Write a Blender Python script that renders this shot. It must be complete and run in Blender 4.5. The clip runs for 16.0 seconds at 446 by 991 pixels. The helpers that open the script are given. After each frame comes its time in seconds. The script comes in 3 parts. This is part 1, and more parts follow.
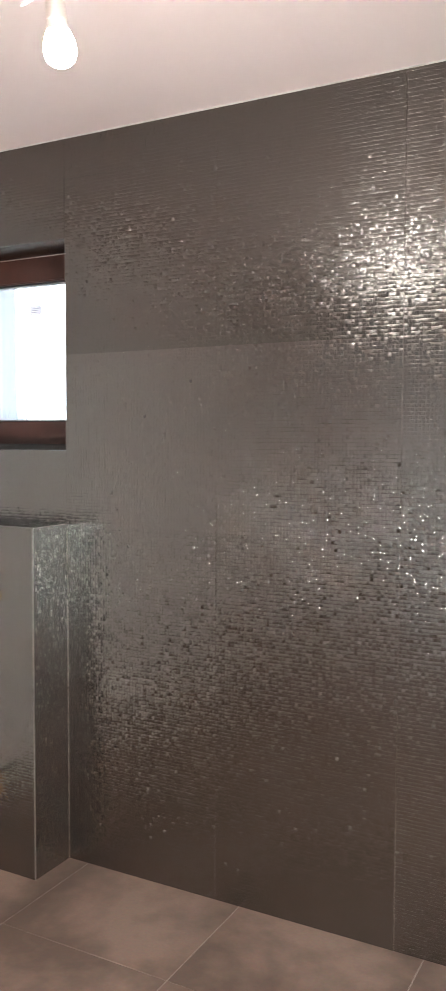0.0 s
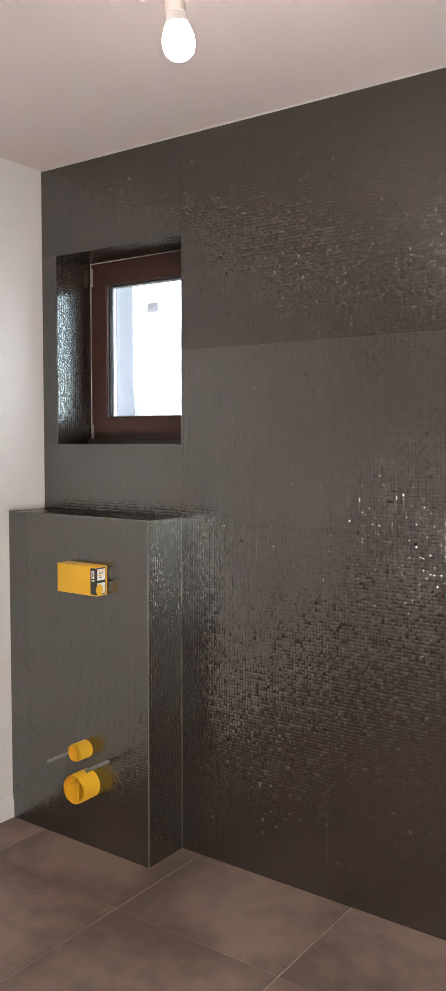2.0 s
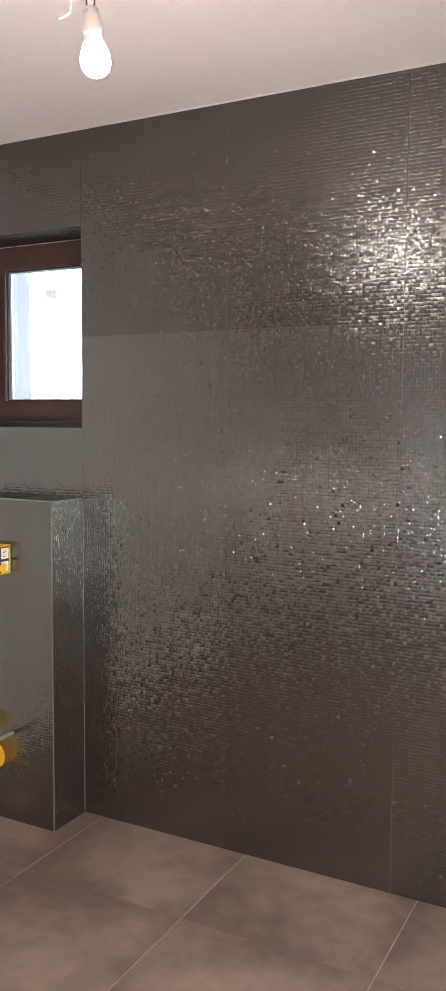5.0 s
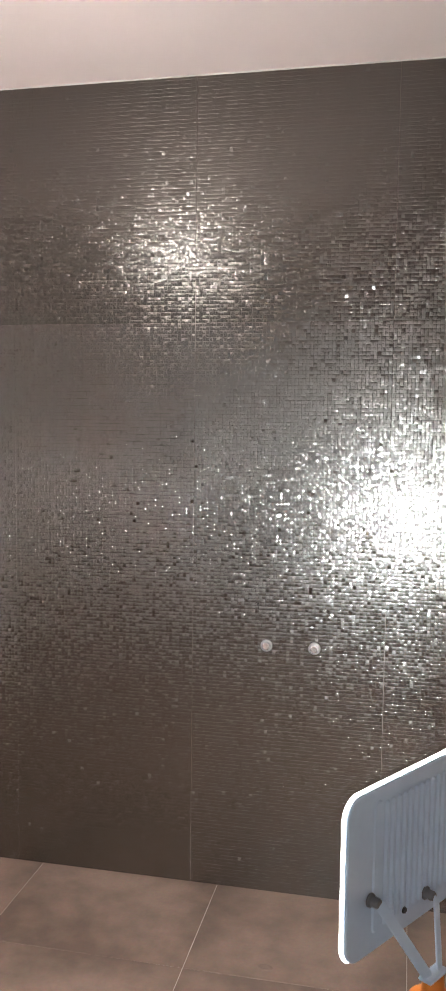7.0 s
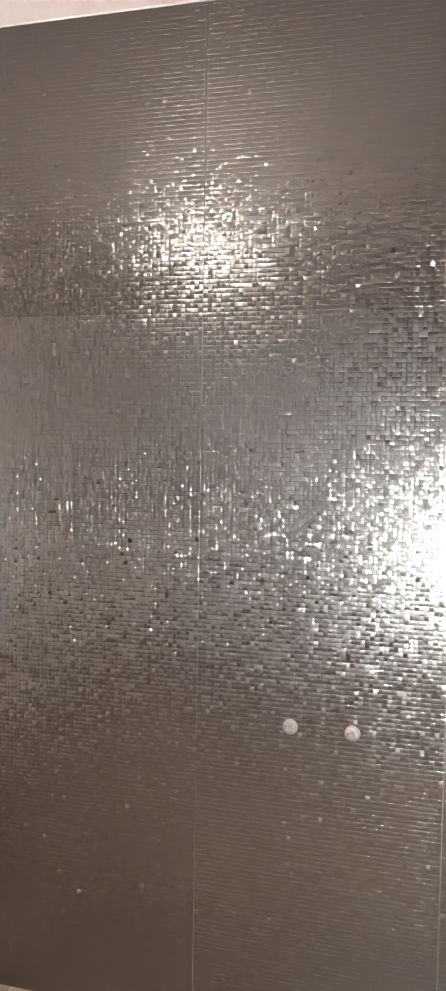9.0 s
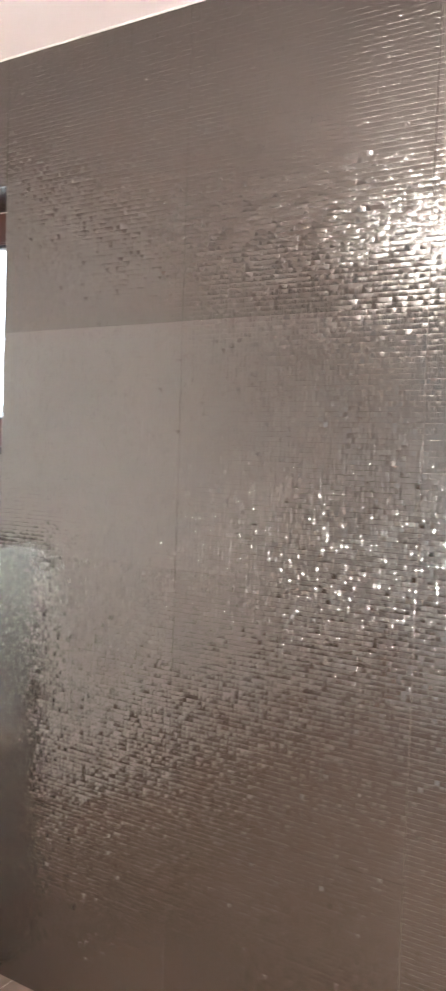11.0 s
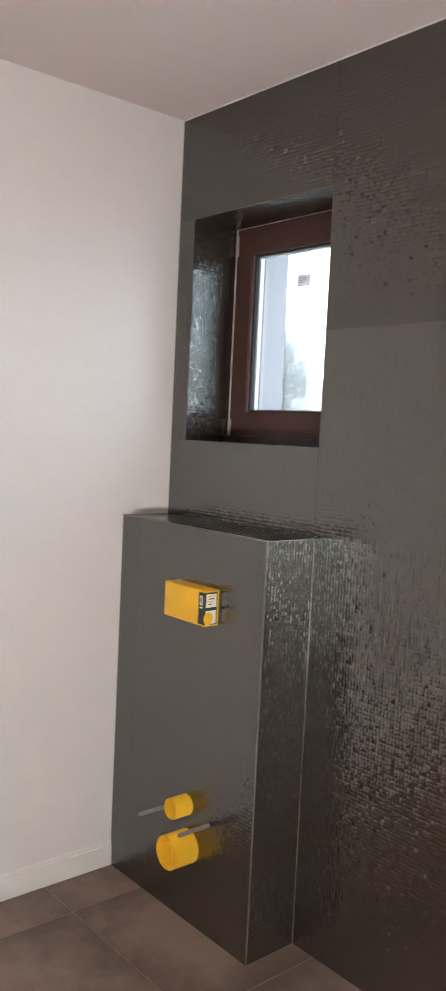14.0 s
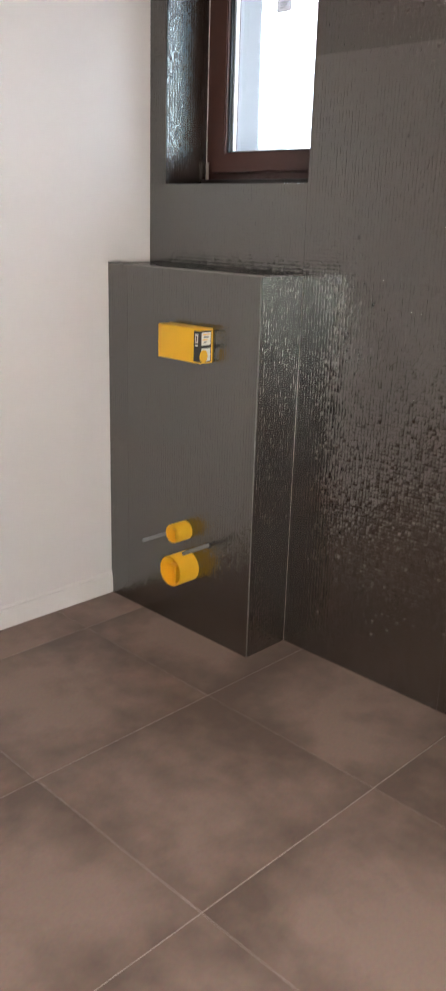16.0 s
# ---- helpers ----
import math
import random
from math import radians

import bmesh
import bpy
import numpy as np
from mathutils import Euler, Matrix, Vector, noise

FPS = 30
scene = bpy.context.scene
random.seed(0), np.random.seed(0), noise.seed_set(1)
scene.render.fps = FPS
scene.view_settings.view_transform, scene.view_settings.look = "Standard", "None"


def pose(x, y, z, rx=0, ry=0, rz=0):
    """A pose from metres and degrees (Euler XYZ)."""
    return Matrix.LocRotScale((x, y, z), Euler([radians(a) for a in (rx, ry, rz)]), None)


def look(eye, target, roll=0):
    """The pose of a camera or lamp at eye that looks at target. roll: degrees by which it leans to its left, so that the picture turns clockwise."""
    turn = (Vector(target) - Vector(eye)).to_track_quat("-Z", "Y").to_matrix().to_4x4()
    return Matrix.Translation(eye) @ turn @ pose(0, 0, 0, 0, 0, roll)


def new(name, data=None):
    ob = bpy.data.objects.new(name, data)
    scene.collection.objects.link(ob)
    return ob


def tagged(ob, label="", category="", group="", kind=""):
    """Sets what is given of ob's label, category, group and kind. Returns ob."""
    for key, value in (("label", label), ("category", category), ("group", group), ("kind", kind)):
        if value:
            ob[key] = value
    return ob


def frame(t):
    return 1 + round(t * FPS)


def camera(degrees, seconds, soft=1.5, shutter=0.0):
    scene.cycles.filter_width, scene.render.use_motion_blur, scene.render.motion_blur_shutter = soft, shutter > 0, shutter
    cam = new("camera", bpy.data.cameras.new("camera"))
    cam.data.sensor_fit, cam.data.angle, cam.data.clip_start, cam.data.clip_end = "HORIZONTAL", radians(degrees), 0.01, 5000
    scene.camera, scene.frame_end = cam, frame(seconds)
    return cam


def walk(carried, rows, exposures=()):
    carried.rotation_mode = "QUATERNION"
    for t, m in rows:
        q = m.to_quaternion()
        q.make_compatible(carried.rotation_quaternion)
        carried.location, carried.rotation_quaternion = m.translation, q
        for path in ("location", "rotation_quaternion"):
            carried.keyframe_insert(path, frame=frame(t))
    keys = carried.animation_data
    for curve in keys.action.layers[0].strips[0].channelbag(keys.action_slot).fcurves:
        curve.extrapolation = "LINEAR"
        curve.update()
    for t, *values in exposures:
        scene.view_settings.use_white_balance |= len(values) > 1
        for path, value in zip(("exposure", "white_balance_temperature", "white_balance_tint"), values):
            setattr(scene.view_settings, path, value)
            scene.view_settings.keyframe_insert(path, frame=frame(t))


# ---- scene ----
cam = camera(28.9, 16.0, shutter=0.4)
PATH = [
    (0, (1.174, -0.066, 1.498), (0.228, 1.692, 1.375), 0.2),
    (0.5, (1.17, -0.058, 1.494), (0.112, 1.635, 1.373), 0.1),
    (1, (1.166, -0.062, 1.488), (0.042, 1.588, 1.368), 0.1),
    (1.5, (1.161, -0.055, 1.485), (0.009, 1.575, 1.36), 0.2),
    (2, (1.161, -0.056, 1.486), (-0.004, 1.564, 1.357), 0.1),
    (2.5, (1.163, -0.081, 1.491), (0.0, 1.54, 1.357), 0.1),
    (3, (1.17, -0.104, 1.492), (0.023, 1.528, 1.358), 0.1),
    (3.5, (1.17, -0.133, 1.495), (0.064, 1.528, 1.361), 0.1),
    (3.7, (1.174, -0.146, 1.496), (0.095, 1.533, 1.361), 0.1),
    (5.8, (1.213, -0.306, 1.508), (0.473, 1.542, 1.318), 1.1),
    (6, (1.191, -0.32, 1.512), (0.528, 1.558, 1.326), 1.3),
    (6.5, (1.13, -0.337, 1.509), (0.665, 1.599, 1.329), 1.0),
    (7, (1.107, -0.281, 1.501), (0.691, 1.667, 1.328), 0.7),
    (7.5, (1.103, -0.157, 1.508), (0.714, 1.797, 1.343), 0.5),
    (8, (1.084, -0.023, 1.503), (0.683, 1.93, 1.348), 0.6),
    (8.2, (1.083, 0.037, 1.502), (0.662, 1.986, 1.352), 0.7),
    (10.3, (1.098, 0.671, 1.45), (0.239, 2.476, 1.388), 1.5),
    (10.5, (1.091, 0.684, 1.454), (0.173, 2.46, 1.391), 1.6),
    (11, (1.052, 0.655, 1.492), (-0.017, 2.342, 1.393), 1.9),
    (11.5, (1.019, 0.637, 1.52), (-0.165, 2.244, 1.397), 1.4),
    (12, (1.034, 0.616, 1.525), (-0.22, 2.168, 1.396), 1.7),
    (12.5, (0.997, 0.61, 1.517), (-0.308, 2.121, 1.39), 1.7),
    (13, (0.996, 0.591, 1.515), (-0.333, 2.081, 1.391), 1.8),
    (13.5, (0.977, 0.573, 1.512), (-0.434, 1.984, 1.382), 2.0),
    (14, (0.954, 0.55, 1.504), (-0.566, 1.842, 1.355), 2.7),
    (14.5, (0.94, 0.542, 1.497), (-0.615, 1.788, 1.331), 3.2),
    (15, (0.955, 0.523, 1.471), (-0.596, 1.756, 1.2), 3.4),
    (15.5, (0.961, 0.419, 1.427), (-0.425, 1.779, 0.948), 2.1),
    (16, (0.957, 0.293, 1.366), (-0.376, 1.653, 0.754), 1.7),
]

EXPOSURES = [(0.0, 1.2), (0.7, 0.9), (1.5, 0.68), (3.5, 0.77), (5.8, 1.02), (8.2, 1.38), (10.5, 2.0), (11.3, 1.95), (12.0, 1.68), (12.5, 1.32), (13.5, 0.88), (14.5, 0.42), (16.0, 0.64)]
walk(cam, [(t, look(eye, target, roll)) for t, eye, target, roll in PATH], EXPOSURES)

# ---- plan (metres) ----
WALL_Y = 2.35          # face of the tiled wall
WEST_X = -1.452        # face of the white wall
# Unseen walls; the south one stands close to brighten the tiles' reflections.
EAST_X, SOUTH_Y = 2.05, -1.35
CEIL_Z = 2.537
BOX_X, BOX_Y, BOX_Z = -0.75, 2.165, 1.208      # pipe boxing: side, front and top faces
WIN = (-1.376, -0.744, 1.465, 2.201)           # window opening x0, x1, z0, z1
FRAME_Y = 2.541        # inner face of the window frame
OUT_Y = 2.75           # outer face of the house wall
ROWS_Z = [0.0, 0.609, 1.206, 1.800, 2.397, CEIL_Z]
COLS_X = [WEST_X, BOX_X, -0.150, 0.452, 1.054, 1.656, EAST_X]

# ---- light ----
world = bpy.data.worlds.new("sky")
scene.world = world
world.use_nodes = True
wn = world.node_tree.nodes
sky = wn.new("ShaderNodeTexSky")
sky.sky_type, sky.sun_disc = "NISHITA", False
sky.sun_elevation, sky.sun_rotation = radians(38), radians(225)
wn["Background"].inputs["Strength"].default_value = 0.15
world.node_tree.links.new(sky.outputs[0], wn["Background"].inputs["Color"])

sun = bpy.data.lights.new("sun", "SUN")
sun.energy, sun.angle, sun.color = 4.6, radians(4), (1.0, 0.96, 0.90)
new("sun", sun).matrix_basis = look((-6, -6, 6.6), (0, 0, 0))

BULB_AT = Vector((0.124, 1.242, 2.224))
BULB_GLOW, FLOOD_GLOW, SKY_GLOW = 140.0, 362.0, 6.0


# ---- materials ----
def material(name, color, rough=0.5, metal=0.0, vary=0.08, scale=8.0, bump=0.0, bump_scale=60.0, spec=0.5):
    """A painted, glazed or moulded surface: mottling at two sizes and a fine relief."""
    m = bpy.data.materials.new(name)
    m.use_nodes = True
    n, l = m.node_tree.nodes, m.node_tree.links
    b = n["Principled BSDF"]
    b.inputs["Metallic"].default_value = metal
    b.inputs["Specular IOR Level"].default_value = spec
    co = n.new("ShaderNodeTexCoord")
    big = n.new("ShaderNodeTexNoise")
    big.inputs["Scale"].default_value, big.inputs["Detail"].default_value = scale, 5
    small = n.new("ShaderNodeTexNoise")
    small.inputs["Scale"].default_value, small.inputs["Detail"].default_value = scale * 14, 3
    l.new(co.outputs["Object"], big.inputs["Vector"])
    l.new(co.outputs["Object"], small.inputs["Vector"])
    mix = n.new("ShaderNodeMath")
    mix.operation = "MULTIPLY_ADD"
    mix.inputs[1].default_value = 0.35
    l.new(small.outputs["Fac"], mix.inputs[0])
    l.new(big.outputs["Fac"], mix.inputs[2])
    ramp = n.new("ShaderNodeValToRGB")
    ramp.color_ramp.elements[0].position, ramp.color_ramp.elements[1].position = 0.35, 0.95
    ramp.color_ramp.elements[0].color = (*[c * (1 - vary) for c in color], 1)
    ramp.color_ramp.elements[1].color = (*[min(1, c * (1 + vary)) for c in color], 1)
    l.new(mix.outputs[0], ramp.inputs["Fac"])
    l.new(ramp.outputs["Color"], b.inputs["Base Color"])
    r = n.new("ShaderNodeMapRange")
    r.inputs["From Min"].default_value, r.inputs["From Max"].default_value = 0.3, 0.9
    r.inputs["To Min"].default_value, r.inputs["To Max"].default_value = rough * 0.9, min(1, rough * 1.12)
    l.new(mix.outputs[0], r.inputs["Value"])
    l.new(r.outputs["Result"], b.inputs["Roughness"])
    if bump:
        grain = n.new("ShaderNodeTexNoise")
        grain.inputs["Scale"].default_value, grain.inputs["Detail"].default_value = bump_scale, 4
        l.new(co.outputs["Object"], grain.inputs["Vector"])
        bm = n.new("ShaderNodeBump")
        bm.inputs["Strength"].default_value, bm.inputs["Distance"].default_value = bump, 0.002
        l.new(grain.outputs["Fac"], bm.inputs["Height"])
        l.new(bm.outputs["Normal"], b.inputs["Normal"])
    return m


def glowing(name, color, strength):
    m = bpy.data.materials.new(name)
    m.use_nodes = True
    b = m.node_tree.nodes["Principled BSDF"]
    b.inputs["Base Color"].default_value = (*color, 1)
    b.inputs["Emission Color"].default_value = (*color, 1)
    b.inputs["Emission Strength"].default_value = strength
    return m


def relief_glaze():
    """Lustrous brown-grey glazing of the relief tiles; each little square takes it a bit differently."""
    m = bpy.data.materials.new("relief_tile_glaze")
    m.use_nodes = True
    n, l = m.node_tree.nodes, m.node_tree.links
    b = n["Principled BSDF"]
    geo, info = n.new("ShaderNodeNewGeometry"), n.new("ShaderNodeObjectInfo")
    ramp = n.new("ShaderNodeValToRGB")
    ramp.color_ramp.elements[0].color = (0.0215, 0.0118, 0.0080, 1)
    ramp.color_ramp.elements[1].color = (0.0235, 0.0127, 0.0086, 1)
    l.new(geo.outputs["Random Per Island"], ramp.inputs["Fac"])
    tone = n.new("ShaderNodeMapRange")
    tone.inputs["To Min"].default_value, tone.inputs["To Max"].default_value = 0.92, 1.08
    l.new(info.outputs["Random"], tone.inputs["Value"])
    hsv = n.new("ShaderNodeHueSaturation")
    l.new(tone.outputs["Result"], hsv.inputs["Value"])
    l.new(ramp.outputs["Color"], hsv.inputs["Color"])
    l.new(hsv.outputs["Color"], b.inputs["Base Color"])
    r = n.new("ShaderNodeMapRange")
    r.inputs["To Min"].default_value, r.inputs["To Max"].default_value = 0.210, 0.232
    l.new(geo.outputs["Random Per Island"], r.inputs["Value"])
    l.new(r.outputs["Result"], b.inputs["Roughness"])
    # Object colour carries each tile's reflectance factor, painting in duller or brighter reflections.
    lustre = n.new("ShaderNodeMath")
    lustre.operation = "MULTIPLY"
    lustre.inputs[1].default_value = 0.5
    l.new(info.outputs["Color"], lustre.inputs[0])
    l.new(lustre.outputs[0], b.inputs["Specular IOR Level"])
    b.inputs["IOR"].default_value = 2.3
    b.inputs["Specular Tint"].default_value = (0.96, 1.0, 0.955, 1)
    return m


def floor_glaze():
    """Brown-grey stoneware with cloudy darker stains, different on each tile."""
    m = bpy.data.materials.new("floor_stoneware")
    m.use_nodes = True
    n, l = m.node_tree.nodes, m.node_tree.links
    b = n["Principled BSDF"]
    co, info = n.new("ShaderNodeTexCoord"), n.new("ShaderNodeObjectInfo")
    shift = n.new("ShaderNodeVectorMath")
    shift.operation = "MULTIPLY_ADD"
    comb = n.new("ShaderNodeCombineXYZ")
    for k in range(3):
        l.new(info.outputs["Random"], comb.inputs[k])
    l.new(comb.outputs[0], shift.inputs[0])
    shift.inputs[1].default_value = (37, 53, 71)
    l.new(co.outputs["Object"], shift.inputs[2])
    cloud = n.new("ShaderNodeTexNoise")
    cloud.inputs["Scale"].default_value, cloud.inputs["Detail"].default_value = 2.3, 8
    cloud.inputs["Roughness"].default_value, cloud.inputs["Distortion"].default_value = 0.58, 0.35
    fine = n.new("ShaderNodeTexNoise")
    fine.inputs["Scale"].default_value, fine.inputs["Detail"].default_value = 120, 4
    l.new(shift.outputs[0], cloud.inputs["Vector"])
    l.new(shift.outputs[0], fine.inputs["Vector"])
    # printed pattern: a paler middle and smoky margins
    sep = n.new("ShaderNodeSeparateXYZ")
    l.new(co.outputs["Object"], sep.inputs[0])
    edge = []
    for axis in (0, 1):
        a = n.new("ShaderNodeMath")
        a.operation = "SUBTRACT"
        a.inputs[1].default_value = 0.30
        l.new(sep.outputs[axis], a.inputs[0])
        c = n.new("ShaderNodeMath")
        c.operation = "ABSOLUTE"
        l.new(a.outputs[0], c.inputs[0])
        edge.append(c)
    far = n.new("ShaderNodeMath")
    far.operation = "SMOOTH_MAX"
    far.inputs[2].default_value = 0.12
    l.new(edge[0].outputs[0], far.inputs[0])
    l.new(edge[1].outputs[0], far.inputs[1])
    margin = n.new("ShaderNodeMapRange")
    margin.inputs["From Min"].default_value, margin.inputs["From Max"].default_value = 0.13, 0.31
    margin.inputs["To Min"].default_value, margin.inputs["To Max"].default_value = 0.07, -0.13
    l.new(far.outputs[0], margin.inputs["Value"])
    tot = n.new("ShaderNodeMath")
    blot = n.new("ShaderNodeTexNoise")
    blot.inputs["Scale"].default_value, blot.inputs["Detail"].default_value = 13, 5
    l.new(shift.outputs[0], blot.inputs["Vector"])
    stain = n.new("ShaderNodeMapRange")
    stain.inputs["From Min"].default_value, stain.inputs["From Max"].default_value = 0.25, 0.75
    stain.inputs["To Min"].default_value, stain.inputs["To Max"].default_value = -0.10, 0.07
    l.new(blot.outputs["Fac"], stain.inputs["Value"])
    mottle = n.new("ShaderNodeMath")
    mottle.operation = "MULTIPLY_ADD"
    mottle.inputs[1].default_value = 0.85
    l.new(cloud.outputs["Fac"], mottle.inputs[0])
    l.new(stain.outputs["Result"], mottle.inputs[2])
    l.new(mottle.outputs[0], tot.inputs[0])
    l.new(margin.outputs["Result"], tot.inputs[1])
    ramp = n.new("ShaderNodeValToRGB")
    e = ramp.color_ramp.elements
    e[0].position, e[0].color = 0.22, (0.126, 0.087, 0.067, 1)
    e[1].position, e[1].color = 0.50, (0.258, 0.182, 0.141, 1)
    e.new(0.38).color = (0.200, 0.140, 0.108, 1)
    l.new(tot.outputs[0], ramp.inputs["Fac"])
    mix = n.new("ShaderNodeMix")
    mix.data_type, mix.blend_type = "RGBA", "OVERLAY"
    mix.inputs["Factor"].default_value = 0.18
    l.new(ramp.outputs["Color"], mix.inputs["A"])
    l.new(fine.outputs["Color"], mix.inputs["B"])
    l.new(mix.outputs["Result"], b.inputs["Base Color"])
    r = n.new("ShaderNodeMapRange")
    r.inputs["To Min"].default_value, r.inputs["To Max"].default_value = 0.42, 0.62
    l.new(cloud.outputs["Fac"], r.inputs["Value"])
    l.new(r.outputs["Result"], b.inputs["Roughness"])
    bp = n.new("ShaderNodeBump")
    bp.inputs["Strength"].default_value, bp.inputs["Distance"].default_value = 0.08, 0.001
    l.new(fine.outputs["Fac"], bp.inputs["Height"])
    l.new(bp.outputs["Normal"], b.inputs["Normal"])
    return m


def pane_glass():
    """Clear pane with a lightly rippled face."""
    m = bpy.data.materials.new("rippled_pane")
    m.use_nodes = True
    n, l = m.node_tree.nodes, m.node_tree.links
    b = n["Principled BSDF"]
    b.inputs["Base Color"].default_value = (0.93, 0.97, 1.0, 1)
    b.inputs["Transmission Weight"].default_value = 1.0
    b.inputs["Roughness"].default_value = 0.06
    b.inputs["IOR"].default_value = 1.45
    co = n.new("ShaderNodeTexCoord")
    rip = n.new("ShaderNodeTexNoise")
    rip.inputs["Scale"].default_value, rip.inputs["Detail"].default_value = 70, 2
    l.new(co.outputs["Object"], rip.inputs["Vector"])
    bp = n.new("ShaderNodeBump")
    bp.inputs["Strength"].default_value, bp.inputs["Distance"].default_value = 0.135, 0.002
    l.new(rip.outputs["Fac"], bp.inputs["Height"])
    l.new(bp.outputs["Normal"], b.inputs["Normal"])
    return m


M_TILE, M_FLOOR, M_PANE = relief_glaze(), floor_glaze(), pane_glass()
M_GROUT = material("grey_grout", (0.19, 0.168, 0.15), 0.8, vary=0.12, bump=0.3, bump_scale=300)
M_FGROUT = material("floor_grout", (0.42, 0.38, 0.34), 0.8, vary=0.15, bump=0.3, bump_scale=300)
M_PAINT = material("white_wall_paint", (0.75, 0.695, 0.665), 0.6, vary=0.02, scale=3, bump=0.12, bump_scale=220)
M_CEIL = material("white_ceiling_paint", (0.71, 0.61, 0.575), 0.7, vary=0.02, scale=2, bump=0.1, bump_scale=200)
M_SKIRT = material("white_skirting", (0.78, 0.74, 0.70), 0.45, vary=0.03, scale=6)
M_ZINC = material("dull_zinc", (0.22, 0.22, 0.22), 0.45, metal=0.6, vary=0.15, scale=40)
M_CAULK = material("white_sealant", (0.60, 0.57, 0.53), 0.5, vary=0.06, scale=20)
M_TRIM = material("grey_metal_trim", (0.17, 0.16, 0.145), 0.4, metal=0.5, vary=0.05)
M_BROWN = material("brown_window_foil", (0.064, 0.023, 0.015), 0.42, vary=0.18, scale=25, bump=0.1, bump_scale=150)
M_UNDERSASH = material("under_sash_shade", (0.016, 0.008, 0.006), 0.3, vary=0.2, scale=30)
M_GASKET = material("black_rubber", (0.012, 0.012, 0.014), 0.6)
M_ALU = material("pale_spacer_bar", (0.75, 0.77, 0.80), 0.35, metal=0.2)
M_HINGE = material("dull_hinge_metal", (0.42, 0.38, 0.33), 0.4, metal=0.7)
M_RENDER = material("pale_outside_render", (0.48, 0.49, 0.52), 0.9, vary=0.06, scale=12, bump=0.4, bump_scale=120)
M_YELLOW = material("yellow_plastic", (0.86, 0.47, 0.022), 0.4, vary=0.04, scale=10)
M_DARK = material("black_print", (0.022, 0.020, 0.020), 0.5)
M_WHITE = material("white_print", (0.80, 0.78, 0.75), 0.5, vary=0.03)
M_STEEL = material("galvanised_steel", (0.50, 0.50, 0.50), 0.3, metal=0.95, vary=0.1, scale=30)
M_HOUSING = material("pale_grey_enamel", (0.64, 0.79, 0.94), 0.45, vary=0.05, scale=12)
M_ORANGE = material("orange_plastic", (0.80, 0.25, 0.03), 0.45, vary=0.05)
M_BLACK = material("black_plastic", (0.02, 0.02, 0.022), 0.45)
M_SOCKET = material("cream_porcelain", (0.66, 0.58, 0.52), 0.5, vary=0.06, scale=30)
M_WIRE = material("dark_cable", (0.05, 0.035, 0.03), 0.5)
M_CHROME = material("chrome_plug", (0.75, 0.74, 0.72), 0.2, metal=1.0)
M_LEAF = material("conifer_green", (0.10, 0.12, 0.10), 0.8, vary=0.3, scale=9)
M_STICKER = material("grey_sticker_paper", (0.70, 0.67, 0.70), 0.7, vary=0.1, scale=40)
M_STICKER.node_tree.nodes["Principled BSDF"].inputs["Transmission Weight"].default_value = 0.45
M_PRINT = material("grey_print", (0.22, 0.20, 0.21), 0.6)
M_BULB = glowing("lit_bulb_glass", (1.0, 0.89, 0.83), BULB_GLOW)
M_FLOOD = glowing("lit_led_board", (0.99, 0.975, 0.975), FLOOD_GLOW)
M_RIM = glowing("glowing_front_glass", (1.0, 0.97, 0.96), 5.0)


# ---- builders ----
def box_bm(x0, x1, y0, y1, z0, z1, bevel=0.0, seg=2):
    bm = bmesh.new()
    bmesh.ops.create_cube(bm, size=1.0)
    for v in bm.verts:
        v.co = Vector(((x0 + x1) / 2 + v.co.x * (x1 - x0), (y0 + y1) / 2 + v.co.y * (y1 - y0), (z0 + z1) / 2 + v.co.z * (z1 - z0)))
    if bevel:
        bmesh.ops.bevel(bm, geom=bm.edges[:], offset=bevel, segments=seg, affect="EDGES", profile=0.5)
    return bm


def join_bm(*parts):
    out = bmesh.new()
    for b in parts:
        me = bpy.data.meshes.new("tmp")
        b.to_mesh(me)
        out.from_mesh(me)
        bpy.data.meshes.remove(me)
        b.free()
    return out


def lathe_bm(profile, steps=32, closed=False):
    """Turned about z: profile of (radius, z)."""
    bm = bmesh.new()
    rings = []
    for r, z in profile:
        if r < 1e-6:
            rings.append([bm.verts.new((0, 0, z))])
        else:
            rings.append([bm.verts.new((r * math.cos(2 * math.pi * k / steps), r * math.sin(2 * math.pi * k / steps), z)) for k in range(steps)])
    pairs = list(zip(rings, rings[1:])) + ([(rings[-1], rings[0])] if closed else [])
    for a, b in pairs:
        for k in range(steps):
            j = (k + 1) % steps
            if len(a) == 1 and len(b) > 1:
                bm.faces.new((a[0], b[k], b[j]))
            elif len(b) == 1 and len(a) > 1:
                bm.faces.new((a[k], b[0], a[j]))
            elif len(a) > 1:
                bm.faces.new((a[k], b[k], b[j], a[j]))
    bmesh.ops.recalc_face_normals(bm, faces=bm.faces[:])
    return bm


